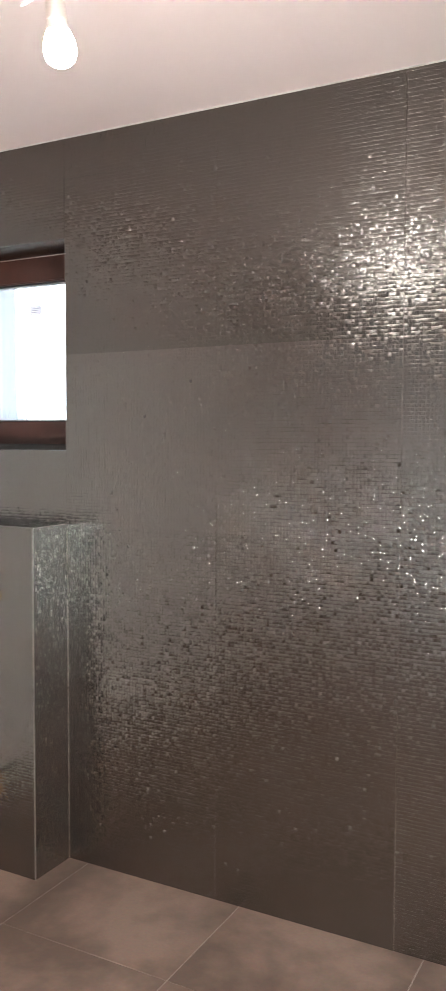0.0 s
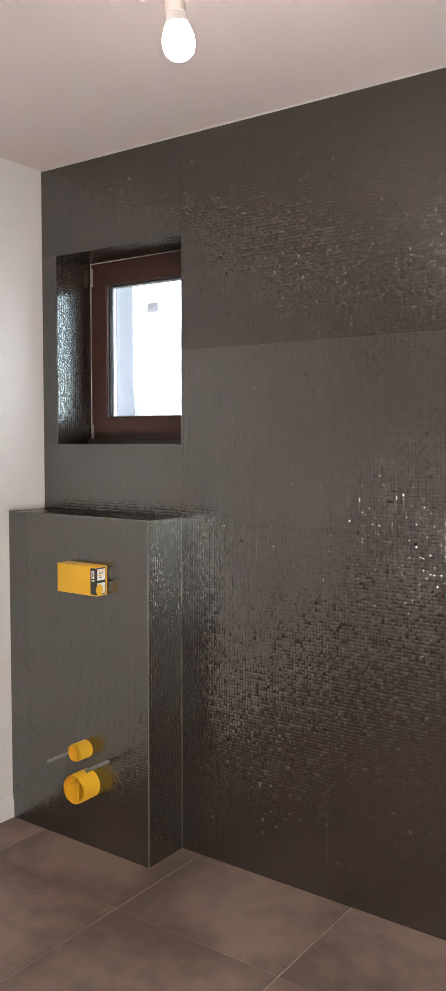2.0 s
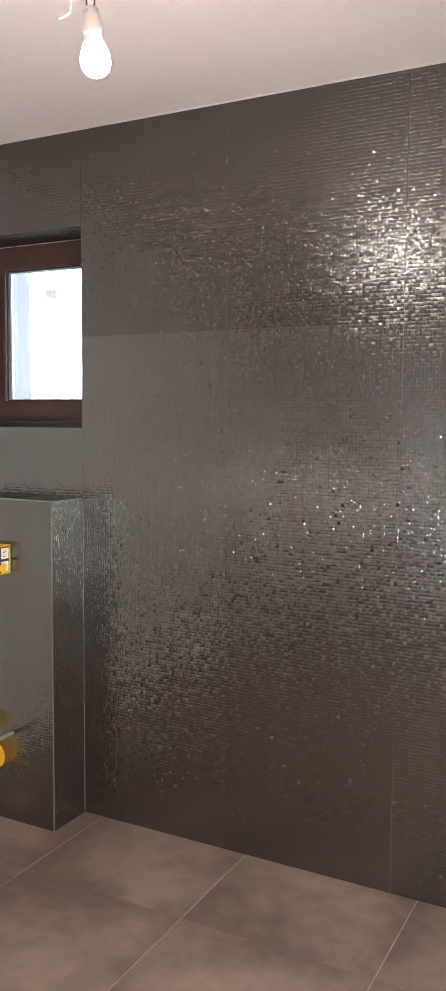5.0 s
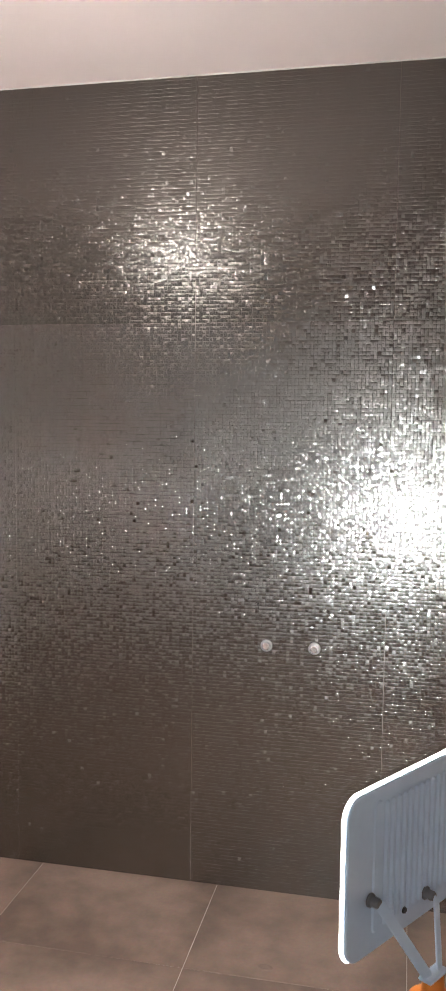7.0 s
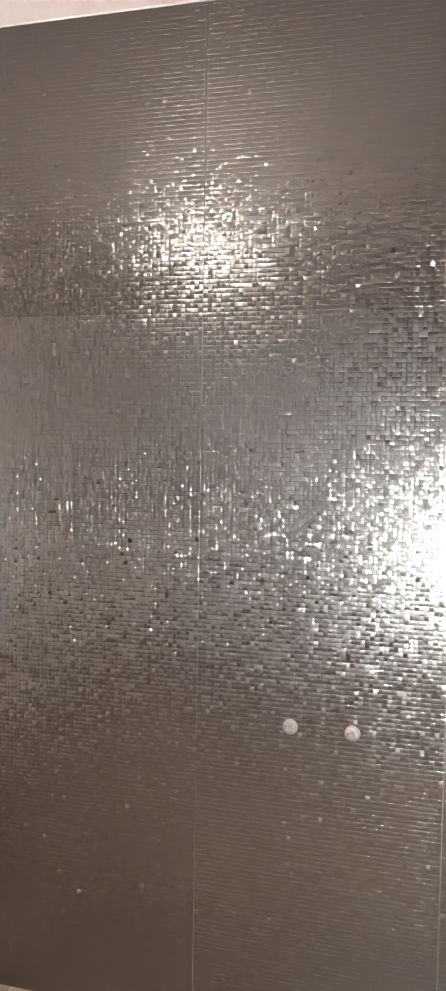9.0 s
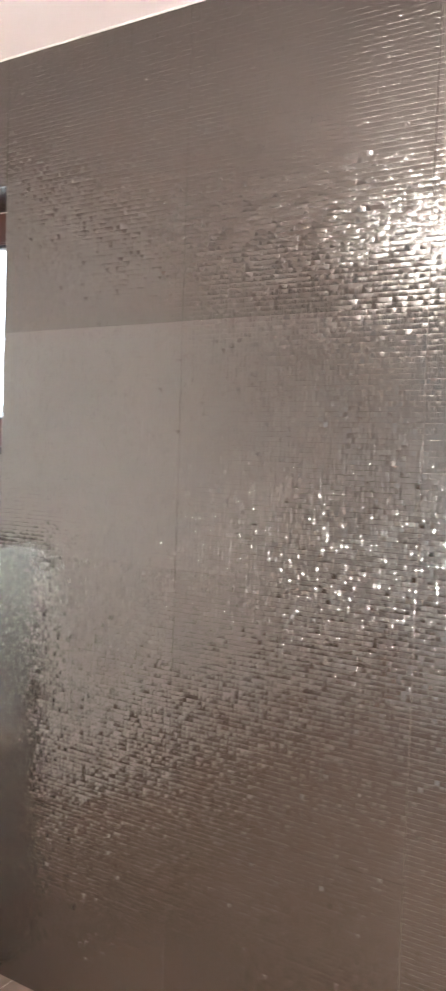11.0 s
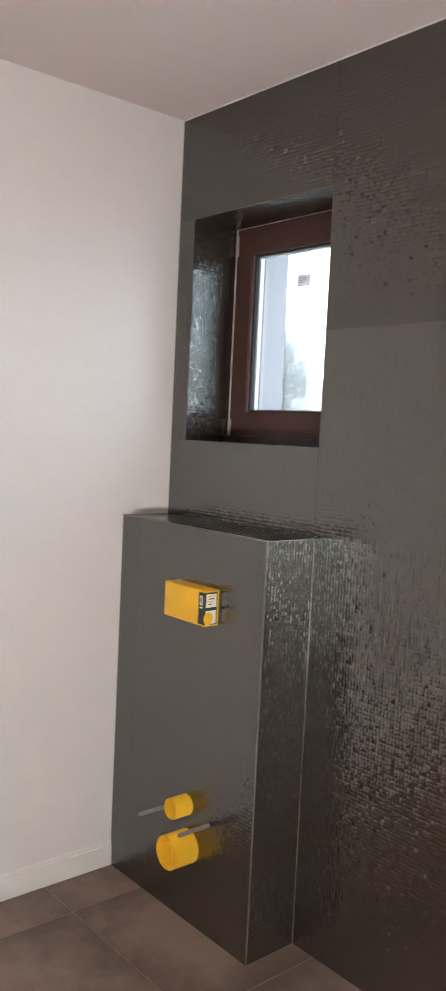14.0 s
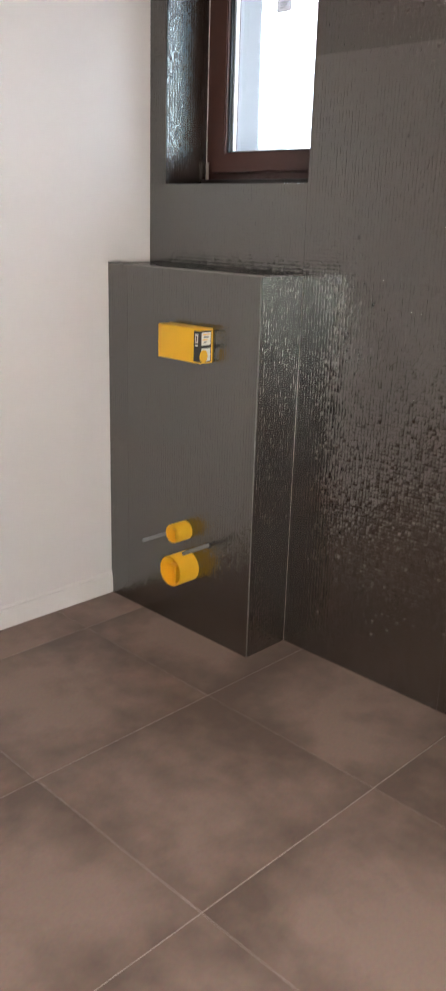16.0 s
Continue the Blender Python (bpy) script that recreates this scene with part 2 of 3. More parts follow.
def tube_bm(points, radius, steps=10):
    """A round bar along a polyline."""
    bm = bmesh.new()
    pts = [Vector(p) for p in points]
    rings = []
    for k, p in enumerate(pts):
        d = (pts[min(k + 1, len(pts) - 1)] - pts[max(k - 1, 0)]).normalized()
        q = d.to_track_quat("Z", "Y")
        rings.append([bm.verts.new(p + q @ Vector((radius * math.cos(2 * math.pi * a / steps), radius * math.sin(2 * math.pi * a / steps), 0))) for a in range(steps)])
    for a, b in zip(rings, rings[1:]):
        for k in range(steps):
            j = (k + 1) % steps
            bm.faces.new((a[k], a[j], b[j], b[k]))
    bm.faces.new(rings[0][::-1])
    bm.faces.new(rings[-1])
    bmesh.ops.recalc_face_normals(bm, faces=bm.faces[:])
    return bm


def plate_bm(w, h, d, radius, steps=8, lip=0.0):
    """A plate in the xz plane with rounded corners, y from 0 to d; lip chamfers both rims."""
    bm = bmesh.new()

    def ring(inset, y):
        out = []
        rr = max(radius - inset, 0.001)
        for cx, cz, a0 in ((w / 2 - radius, h / 2 - radius, 0), (-w / 2 + radius, h / 2 - radius, 90), (-w / 2 + radius, -h / 2 + radius, 180), (w / 2 - radius, -h / 2 + radius, 270)):
            for k in range(steps + 1):
                a = radians(a0 + 90 * k / steps)
                out.append(bm.verts.new((cx + rr * math.cos(a), y, cz + rr * math.sin(a))))
        return out
    rings = [ring(lip, 0), ring(0, lip), ring(0, d - lip), ring(lip, d)] if lip else [ring(0, 0), ring(0, d)]
    for a, b in zip(rings, rings[1:]):
        for k in range(len(a)):
            j = (k + 1) % len(a)
            bm.faces.new((a[k], a[j], b[j], b[k]))
    bm.faces.new(rings[0])
    bm.faces.new(rings[-1][::-1])
    bmesh.ops.recalc_face_normals(bm, faces=bm.faces[:])
    return bm


def link_bm(name, bm, mat, smooth=False):
    me = bpy.data.meshes.new(name)
    bm.to_mesh(me)
    bm.free()
    me.materials.append(mat)
    if smooth:
        me.shade_smooth()
        me.set_sharp_from_angle(angle=radians(40))
    return new(name, me)


def part(name, bm, mat, parent, label="", smooth=False):
    ob = link_bm(name, bm, mat, smooth)
    ob.parent = parent
    if label:
        ob["label"] = label
    return ob


def thing(name, at=None, label="", category="", group="", kind=""):
    ob = new(name)
    if at is not None:
        ob.matrix_basis = at
    return tagged(ob, label, category, group, kind)


# ---- relief tiles ----
CELL = 0.0112


def relief_mesh(w, h, seed, calm):
    """One tile, x 0..w, z 0..h, facing -y: a slab with many small pressed squares, each leaning a little its own way."""
    rng = np.random.default_rng(seed)
    nx, nz = max(1, round(w / CELL)), max(1, round(h / CELL))
    cw, ch = w / nx, h / nz
    free = np.ones((nx, nz), bool)
    rects = []
    kind = rng.random((nx, nz))
    for i in range(nx):
        for j in range(nz):
            if not free[i, j]:
                continue
            a, b = i + 1, j + 1
            if kind[i, j] < 0.010 and a < nx and free[a, j]:
                a += 1
            elif kind[i, j] > 0.988 and b < nz and free[i, b]:
                b += 1
            free[i:a, j:b] = False
            rects.append((i * cw, a * cw, j * ch, b * ch))
    r = np.array(rects)
    k = len(r)
    gap = 0.0002
    lively = 1 - 0.5 * calm
    # each square leans its own way; a few are pressed noticeably askew
    lean_x = lively * np.where(rng.random(k) < 0.08, rng.normal(0, 0.09, k), rng.normal(0, 0.040, k))
    lean_z = lively * np.where(rng.random(k) < 0.08, rng.normal(0, 0.09, k), rng.normal(0, 0.036, k))
    dome_x, dome_z = rng.uniform(0.02, 0.10, k), rng.uniform(0.02, 0.08, k)
    # rounded flanks, bottom, right, top, left: width and steepness
    flat = 1 - 0.72 * calm
    wide = flat * np.stack([rng.uniform(0.0005, 0.0009, k), rng.uniform(0.0006, 0.0014, k), rng.uniform(0.0005, 0.0009, k), rng.uniform(0.0006, 0.0014, k)]) + 0.0002
    steep = np.stack([rng.uniform(0.10, 0.45, k), 0.08 + 0.67 * rng.random(k) ** 2.0, rng.uniform(0.05, 0.22, k), 0.08 + 0.67 * rng.random(k) ** 2.0])
    rise = rng.uniform(0.0003, 0.0005, k)
    cx, cz = (r[:, 0] + r[:, 1]) / 2, (r[:, 2] + r[:, 3]) / 2
    inner = {-1: r[:, 0] + wide[3], 1: r[:, 1] - wide[1]}, {-1: r[:, 2] + wide[0], 1: r[:, 3] - wide[2]}
    outer = {-1: r[:, 0] + gap, 1: r[:, 1] - gap}, {-1: r[:, 2] + gap, 1: r[:, 3] - gap}
    verts, norms = [], []

    def corner(px, pz, raised, slope_x, slope_z):
        py = -(rise - 0.4 * lean_x * (px - cx) - 0.4 * lean_z * (pz - cz)).clip(0.0001, 0.0008) if raised else np.zeros(k)
        nn = np.stack([slope_x, -np.ones(k), slope_z], 1)
        verts.append(np.stack([px, py, pz], 1))
        norms.append(nn / np.linalg.norm(nn, axis=1, keepdims=True))

    corners = ((-1, -1), (1, -1), (1, 1), (-1, 1))
    for sx, sz in corners:
        corner(inner[0][sx], inner[1][sz], True, lean_x + dome_x * sx, lean_z + dome_z * sz)
    # flanks: bottom, right, top, left
    for side in range(4):
        p, q = corners[side], corners[(side + 1) % 4]
        for (sx, sz), raised in ((p, False), (q, False), (q, True), (p, True)):
            rim = inner if raised else outer
            s = steep[side] * (0.62 if raised else 1.0)
            if side % 2:
                corner(rim[0][sx], rim[1][sz], raised, lean_x + s * sx, lean_z + dome_z * sz)
            else:
                corner(rim[0][sx], rim[1][sz], raised, lean_x + dome_x * sx, lean_z + s * sz)
    v = np.stack(verts, 1).reshape(-1, 3)
    nrm = np.stack(norms, 1).reshape(-1, 3)
    base = np.arange(k)[:, None] * 20
    f = np.concatenate([base + np.arange(4 * q, 4 * q + 4) for q in range(5)])
    # the slab behind
    d = 0.008
    slab = [((0, 0, 0), (w, 0, 0), (w, 0, h), (0, 0, h)), ((0, 0, 0), (0, 0, h), (0, d, h), (0, d, 0)), ((w, 0, 0), (w, d, 0), (w, d, h), (w, 0, h)),
            ((0, 0, h), (w, 0, h), (w, d, h), (0, d, h)), ((0, 0, 0), (0, d, 0), (w, d, 0), (w, 0, 0))]
    sn = [(0, -1, 0), (-1, 0, 0), (1, 0, 0), (0, 0, 1), (0, 0, -1)]
    sv = np.array(slab, float).reshape(-1, 3)
    f = np.concatenate([f, np.arange(20).reshape(5, 4) + len(v)])
    nrm = np.concatenate([nrm, np.repeat(np.array(sn, float), 4, 0)])
    v = np.concatenate([v, sv])
    me = bpy.data.meshes.new("relief_tile")
    me.from_pydata(v.tolist(), [], f.tolist())
    me.materials.append(M_TILE)
    me.shade_smooth()
    me.normals_split_custom_set_from_vertices(nrm.tolist())
    return me


tile_cache = {}
tile_rng = random.Random(5)


def relief_tile(w, h, m, parent, joint=0.0010, turned=False, gloss_fit=1.0, calm=0.0):
    """A tile of nominal size w x h whose lower left front corner lies at the pose m; turned ones are laid upside down;
    its reflectance is scaled per place to paint in duller or brighter reflections, and calm evens its relief to fit the
    glints in view.
    """
    key = (round(w, 3), round(h, 3), tile_rng.randrange(4), calm)
    if key not in tile_cache:
        tile_cache[key] = relief_mesh(w - joint, h - joint / 3, len(tile_cache) + 11, calm)
    ob = new("tile", tile_cache[key])
    ob.parent = parent
    gloss_fit *= tile_rng.uniform(0.95, 1.05)
    ob.color = (gloss_fit, gloss_fit, gloss_fit, 1)
    tip = pose(w / 2, 0, h / 2, tile_rng.uniform(-0.05, 0.05), 0, tile_rng.uniform(-0.05, 0.05)) @ pose(-w / 2, 0, -h / 2)
    if turned:
        tip = tip @ pose(w - joint, 0, h - joint / 3, 0, 180, 0)
    ob.matrix_basis = m @ pose(joint / 2, -0.0024, joint / 6) @ tip
    return ob


# ---- large structure ----
def structure(name, bm, mat, label, category):
    return tagged(link_bm(name, bm, mat), label, category, kind="structure")


x0, x1, z0, z1 = WIN
T, GR = 0.25, 0.0014
wall_north = structure("wall_north", join_bm(
    box_bm(WEST_X - T, x0, WALL_Y - GR, OUT_Y, -0.1, CEIL_Z + 0.1), box_bm(x1, EAST_X + T, WALL_Y - GR, OUT_Y, -0.1, CEIL_Z + 0.1),
    box_bm(x0, x1, WALL_Y - GR, OUT_Y, -0.1, z0), box_bm(x0, x1, WALL_Y - GR, OUT_Y, z1, CEIL_Z + 0.1)),
    M_GROUT, "wall clad in lustrous brown-grey relief mosaic tiles", "wall")
structure("wall_west", box_bm(WEST_X - T, WEST_X, SOUTH_Y - T, WALL_Y - GR, -0.1, CEIL_Z + 0.1), M_PAINT, "plain wall in smooth matt white paint", "wall")
structure("wall_east", box_bm(EAST_X, EAST_X + T, SOUTH_Y - T, WALL_Y - GR, -0.1, CEIL_Z + 0.1), M_PAINT, "plain wall in white paint", "wall")
# Unseen opening, made wide so an added lamp evens the tiles' reflections.
FILL_OPENING = (-0.95, 1.85, 2.15)
structure("wall_south", join_bm(
    box_bm(WEST_X, FILL_OPENING[0], SOUTH_Y - T, SOUTH_Y, -0.1, CEIL_Z + 0.1), box_bm(FILL_OPENING[1], EAST_X, SOUTH_Y - T, SOUTH_Y, -0.1, CEIL_Z + 0.1),
    box_bm(FILL_OPENING[0], FILL_OPENING[1], SOUTH_Y - T, SOUTH_Y, FILL_OPENING[2], CEIL_Z + 0.1)), M_PAINT, "unseen white painted wall with an opening added for fill light", "wall")
structure("ceiling", box_bm(WEST_X, EAST_X, SOUTH_Y, WALL_Y - GR, CEIL_Z, CEIL_Z + 0.1), M_CEIL, "smooth white painted ceiling", "ceiling")
floor = structure("floor", box_bm(WEST_X, EAST_X, SOUTH_Y - T, WALL_Y - GR, -0.1, -0.0012), M_FGROUT, "floor of large brown-grey stoneware tiles with pale joints", "floor")
structure("ground", box_bm(-60, 60, -60, 60, -0.5, -0.45), material("bare_ground", (0.30, 0.29, 0.26), 0.95, vary=0.2, scale=2), "pale bare ground outside the house", "ground")

# Unseen enclosure added to shut sunlight out of the south opening.
HY = SOUTH_Y - T - 1.6
structure("wall_sun_block", join_bm(box_bm(-1.3, -1.2, HY, SOUTH_Y - T, -0.1, 2.5), box_bm(2.2, 2.3, HY, SOUTH_Y - T, -0.1, 2.5), box_bm(-1.3, 2.3, HY - 0.1, HY, -0.1, 2.5),
          box_bm(-1.3, 2.3, HY, SOUTH_Y - T, 2.4, 2.5), box_bm(-1.3, 2.3, HY, SOUTH_Y - T, -0.1, -0.003)), M_PAINT, "added unseen white walls that keep sun out of the opening", "wall")
# Added fill lamp behind the camera; daylight guessed, opening widened for even reflections
lamp = bpy.data.lights.new("south_fill", "AREA")
lamp.shape, lamp.size, lamp.size_y, lamp.energy, lamp.color = "RECTANGLE", FILL_OPENING[1] - FILL_OPENING[0], FILL_OPENING[2], 4.5, (0.84, 0.92, 1.0)
new("south_fill", lamp).matrix_basis = look(((FILL_OPENING[0] + FILL_OPENING[1]) / 2, SOUTH_Y - T, FILL_OPENING[2] / 2), ((FILL_OPENING[0] + FILL_OPENING[1]) / 2, 0, FILL_OPENING[2] / 2))

structure("baseboard", join_bm(box_bm(WEST_X, WEST_X + 0.008, SOUTH_Y, BOX_Y - 0.002, 0.0, 0.072, 0.0015), box_bm(WEST_X, WEST_X + 0.003, SOUTH_Y, BOX_Y - 0.002, 0.072, 0.086, 0.001)), M_SKIRT, "low white skirting tile along the wall", "baseboard")
structure("trim", box_bm(WEST_X, EAST_X, WALL_Y - 0.0065, WALL_Y - GR, CEIL_Z - 0.004, CEIL_Z, 0.001), M_CAULK, "thin white sealant line under the ceiling", "trim")

# ---- window ----
window = thing("window_1", None, "small brown tilt window in a tiled reveal, closed", "window", kind="structure")
WX0, WX1, WZ0, WZ1 = x0 - 0.006, x1 + 0.006, z0 - 0.006, z1 + 0.006


def ring_bm(ax0, ax1, az0, az1, w, y0, y1, bevel=0.0):
    """A mitred rectangular frame."""
    bm = bmesh.new()
    out = [(ax0, az0), (ax1, az0), (ax1, az1), (ax0, az1)]
    inn = [(ax0 + w, az0 + w), (ax1 - w, az0 + w), (ax1 - w, az1 - w), (ax0 + w, az1 - w)]
    rows = [[bm.verts.new((px, y, pz)) for px, pz in loop] for loop, y in ((out, y0), (inn, y0), (inn, y1), (out, y1))]
    for a, b in zip(rows, rows[1:] + rows[:1]):
        for k in range(4):
            j = (k + 1) % 4
            bm.faces.new((a[k], a[j], b[j], b[k]))
    bmesh.ops.recalc_face_normals(bm, faces=bm.faces[:])
    if bevel:
        bmesh.ops.bevel(bm, geom=bm.edges[:], offset=bevel, segments=2, affect="EDGES")
    return bm


part("window_frame", ring_bm(WX0, WX1, WZ0, WZ1, 0.055, FRAME_Y, FRAME_Y + 0.07, 0.002), M_BROWN, window, "dark brown foiled frame")
sash = part("sash", ring_bm(WX0 + 0.042, WX1 - 0.042, WZ0 + 0.051, WZ1 - 0.042, 0.063, FRAME_Y - 0.012, FRAME_Y + 0.055, 0.004), M_BROWN, window, "dark brown sash")
gx0, gx1, gz0, gz1 = WX0 + 0.105, WX1 - 0.105, WZ0 + 0.114, WZ1 - 0.105
part("bead", ring_bm(gx0 - 0.001, gx1 + 0.001, gz0 - 0.001, gz1 + 0.001, 0.006, FRAME_Y + 0.002, FRAME_Y + 0.016, 0.001), M_GASKET, sash, "black glazing gasket")
part("spacer", ring_bm(gx0 + 0.001, gx1 - 0.001, gz0 + 0.001, gz1 - 0.001, 0.008, FRAME_Y + 0.020, FRAME_Y + 0.036), M_ALU, sash, "bright spacer bar between the panes")
pane = part("pane", box_bm(gx0 - 0.004, gx1 + 0.004, FRAME_Y + 0.037, FRAME_Y + 0.041, gz0 - 0.004, gz1 + 0.004), M_PANE, sash, "lightly rippled glass pane")
pane.visible_shadow = False
sx, sz = -1.076, 2.004
sticker = part("sticker", box_bm(sx - 0.030, sx + 0.030, FRAME_Y + 0.0355, FRAME_Y + 0.0365, sz - 0.019, sz + 0.019), M_STICKER, pane, "small pale sticker with a thin dark edge")
part("edge_print", ring_bm(sx - 0.030, sx + 0.030, sz - 0.019, sz + 0.019, 0.0022, FRAME_Y + 0.0347, FRAME_Y + 0.0354), M_PRINT, sticker)
for k in range(3):
    part("print_bar", box_bm(sx - 0.018, sx + 0.016 - 0.006 * k, FRAME_Y + 0.0345, FRAME_Y + 0.0353, sz + 0.007 - 0.007 * k, sz + 0.0090 - 0.007 * k), M_PRINT, sticker)
for hz in (z0 + 0.045, z1 - 0.06):
    part("hinge", tube_bm([(x0 + 0.018, FRAME_Y - 0.012, hz - 0.035), (x0 + 0.018, FRAME_Y - 0.012, hz + 0.035)], 0.006), M_HINGE, window, "dull metal hinge", smooth=True)
# Added dark strip: its near-black colour stands for shade under the sash.
part("under_sash_strip", box_bm(x0 + 0.004, x1 - 0.002, FRAME_Y - 0.026, FRAME_Y - 0.001, z0 + 0.001, z0 + 0.024, 0.003), M_UNDERSASH, window, "near-black strip, the shade under the sash put into colour")
part("sealant", join_bm(box_bm(x0, x0 + 0.004, FRAME_Y - 0.004, FRAME_Y, z0, z1), box_bm(x0, x1, FRAME_Y - 0.004, FRAME_Y, z1 - 0.004, z1)), M_CAULK, window, "pale bead of sealant round the frame")

# outside: rendered reveal, far garden
OX0, OX1 = x0 + 0.03, x1 - 0.03
structure("trim_outside", join_bm(box_bm(x0, OX0, FRAME_Y + 0.072, OUT_Y + 0.02, z0, z1), box_bm(OX1, x1, FRAME_Y + 0.072, OUT_Y + 0.02, z0, z1), box_bm(OX0, OX1, FRAME_Y + 0.072, OUT_Y + 0.02, z1 - 0.03, z1),
          box_bm(OX0, OX1, FRAME_Y + 0.072, OUT_Y + 0.05, z0, z0 + 0.02)), M_RENDER, "pale grey rendered window reveal outside", "trim")
structure("backdrop", box_bm(-30, 20, 26.0, 26.2, -0.45, 24), glowing("bright_overcast", (0.80, 0.91, 1.0), SKY_GLOW), "bright white overcast sky", "backdrop")


def conifer(px, py, tall, wide, seed):
    rng = random.Random(seed)
    tree = thing("conifer_tree", pose(px, py, -0.45), "slender pointed green conifer in the garden outside", "tree", "conifers outside")
    part("trunk", lathe_bm([(0.05, 0), (0.035, tall * 0.5), (0.01, tall * 0.95), (0, tall * 0.96)], 8), material("conifer_bark", (0.10, 0.07, 0.05), 0.9, vary=0.2), tree, "brown trunk")
    verts, faces = [], []
    for k in range(2200):
        f = rng.random()
        z = tall * (0.06 + 0.94 * f)
        r = wide * (1 - f) ** 0.4 * rng.uniform(0.45, 1.0) * (1 + 0.18 * math.sin(9 * f + seed))
        a = rng.uniform(0, 2 * math.pi)
        c = Vector((r * math.cos(a), r * math.sin(a), z))
        s = rng.uniform(0.04, 0.075)
        q = Euler((rng.uniform(-0.5, 0.5), rng.uniform(-0.5, 0.5), a)).to_quaternion()
        i = len(verts)
        verts += [c + q @ Vector(p) * s for p in ((-0.3, -0.4, 0), (0.4, -0.5, 0.3), (0.1, 0.1, 1.3), (-0.5, 0.4, 0.4), (0.3, 0.5, 0.2))]
        faces += [(i, i + 1, i + 2), (i + 1, i + 4, i + 2), (i + 4, i + 3, i + 2), (i + 3, i, i + 2), (i, i + 3, i + 4, i + 1)]
    me = bpy.data.meshes.new("crown")
    me.from_pydata([tuple(v) for v in verts], [], faces)
    me.materials.append(M_LEAF)
    crown = new("crown", me)
    crown.parent = tree
    crown["label"] = "dense green needles"
    return tree


hedge = random.Random(8)
for k in range(14):
    conifer(-14.60 + 0.485 * k + hedge.uniform(-0.04, 0.04), 14.0 + hedge.uniform(-0.1, 0.1), 4.75 + hedge.uniform(-0.15, 0.15), 0.19 + hedge.uniform(-0.03, 0.04), k + 3)

# ---- boxed-in cistern ----
boxing = thing("cistern_boxing", None, "low boxed-in cistern clad in brown-grey relief tiles", "cistern box")
part("core", box_bm(WEST_X + 0.001, BOX_X + GR, BOX_Y - GR, WALL_Y - 0.003, 0.0, BOX_Z + GR), M_GROUT, boxing)
part("corner_trim", box_bm(BOX_X, BOX_X + 0.0035, BOX_Y - 0.0035, BOX_Y, 0.0, BOX_Z + 0.003, 0.0008), M_TRIM, boxing, "thin pale metal corner strip")
part("top_trim", box_bm(WEST_X, BOX_X + 0.003, BOX_Y - 0.0035, BOX_Y + 0.001, BOX_Z - 0.001, BOX_Z + 0.0035, 0.0012), M_TRIM, boxing, "thin pale metal edge strip")
part("inner_joint", box_bm(BOX_X, BOX_X + 0.0030, WALL_Y - 0.0050, WALL_Y, 0.0, BOX_Z, 0.001), M_GROUT, boxing, "pale sealant joint in the corner")

# ---- yellow cover box ----
cover = thing("flush_opening_cover", pose(-1.036, BOX_Y - 0.003, 0.991) @ Matrix.Diagonal((0.90, 0.84, 0.97, 1.0)), "yellow plastic cover box with printed label on tiled boxing", "cover")
part("shell", box_bm(-0.108, 0.108, -0.062, 0, -0.054, 0.054, 0.004), M_YELLOW, cover, smooth=True)
part("rim", join_bm(box_bm(-0.1085, 0.1085, -0.004, 0.0, -0.0545, 0.0545, 0.001), box_bm(-0.1125, -0.107, -0.05, -0.03, -0.02, 0.014, 0.001)), M_YELLOW, cover)
label = part("label", box_bm(0.077, 0.1086, -0.0628, -0.0615, -0.048, 0.048, 0.0), M_DARK, cover, "black and white printed label")
part("label_side", box_bm(0.1080, 0.1088, -0.061, -0.008, -0.049, 0.049), M_DARK, cover, "printed label folded round the end")
part("pictogram", box_bm(0.084, 0.098, -0.0636, -0.0626, 0.010, 0.038), M_WHITE, label, "white panel")
part("print_bar", box_bm(0.089, 0.093, -0.0644, -0.0634, 0.015, 0.033), M_DARK, label)
part("print_bar", box_bm(0.084, 0.098, -0.0636, -0.0626, 0.000, 0.005), M_WHITE, label)
part("white_field", box_bm(0.1084, 0.1094, -0.057, -0.012, 0.004, 0.044), M_WHITE, cover, "white printed field")
part("white_field", box_bm(0.1084, 0.1094, -0.057, -0.012, -0.046, -0.006), M_WHITE, cover, "white printed field")
part("yellow_field", lathe_bm([(0, 0), (0.020, 0), (0.020, 0.0012), (0, 0.0012)], 20), M_YELLOW, cover, "yellow printed disc").matrix_basis = pose(0.1092, -0.046, -0.030, 0, 90, 0)
for k in range(4):
    part("print_bar", box_bm(0.1092, 0.1100, -0.052 + 0.006 * (k % 2), -0.018 - 0.005 * k, 0.036 - 0.008 * k, 0.039 - 0.008 * k), M_DARK if k % 2 else M_YELLOW, cover)


# ---- pipe caps and rods ----
def pipe_cap(name, px, pz, radius, length, label):
    cap = thing(name, pose(px, BOX_Y - 0.003, pz, 90, 0, 0), label, "pipe cap", "yellow pipe caps")
    t = 0.0035
    part("sleeve", lathe_bm([(radius, 0), (radius, length - 0.002), (radius - 0.001, length), (radius - t, length), (radius - t, length * 0.35), (0, length * 0.35), (0, 0)], 40), M_YELLOW, cap, smooth=True)
    part("pull_tab", box_bm(-radius * 0.10, radius * 0.10, -radius * 0.9, radius * 0.25, length * 0.34, length * 0.75, 0.002), M_YELLOW, cap, "moulded pull tab")
    part("web", box_bm(-radius * 0.9, -radius * 0.05, radius * 0.02, radius * 0.10, length * 0.34, length * 0.60, 0.001), M_YELLOW, cap)
    return cap


pipe_cap("pipe_end_cap", -1.045, 0.362, 0.032, 0.062, "small bright yellow plastic cap on a water inlet")
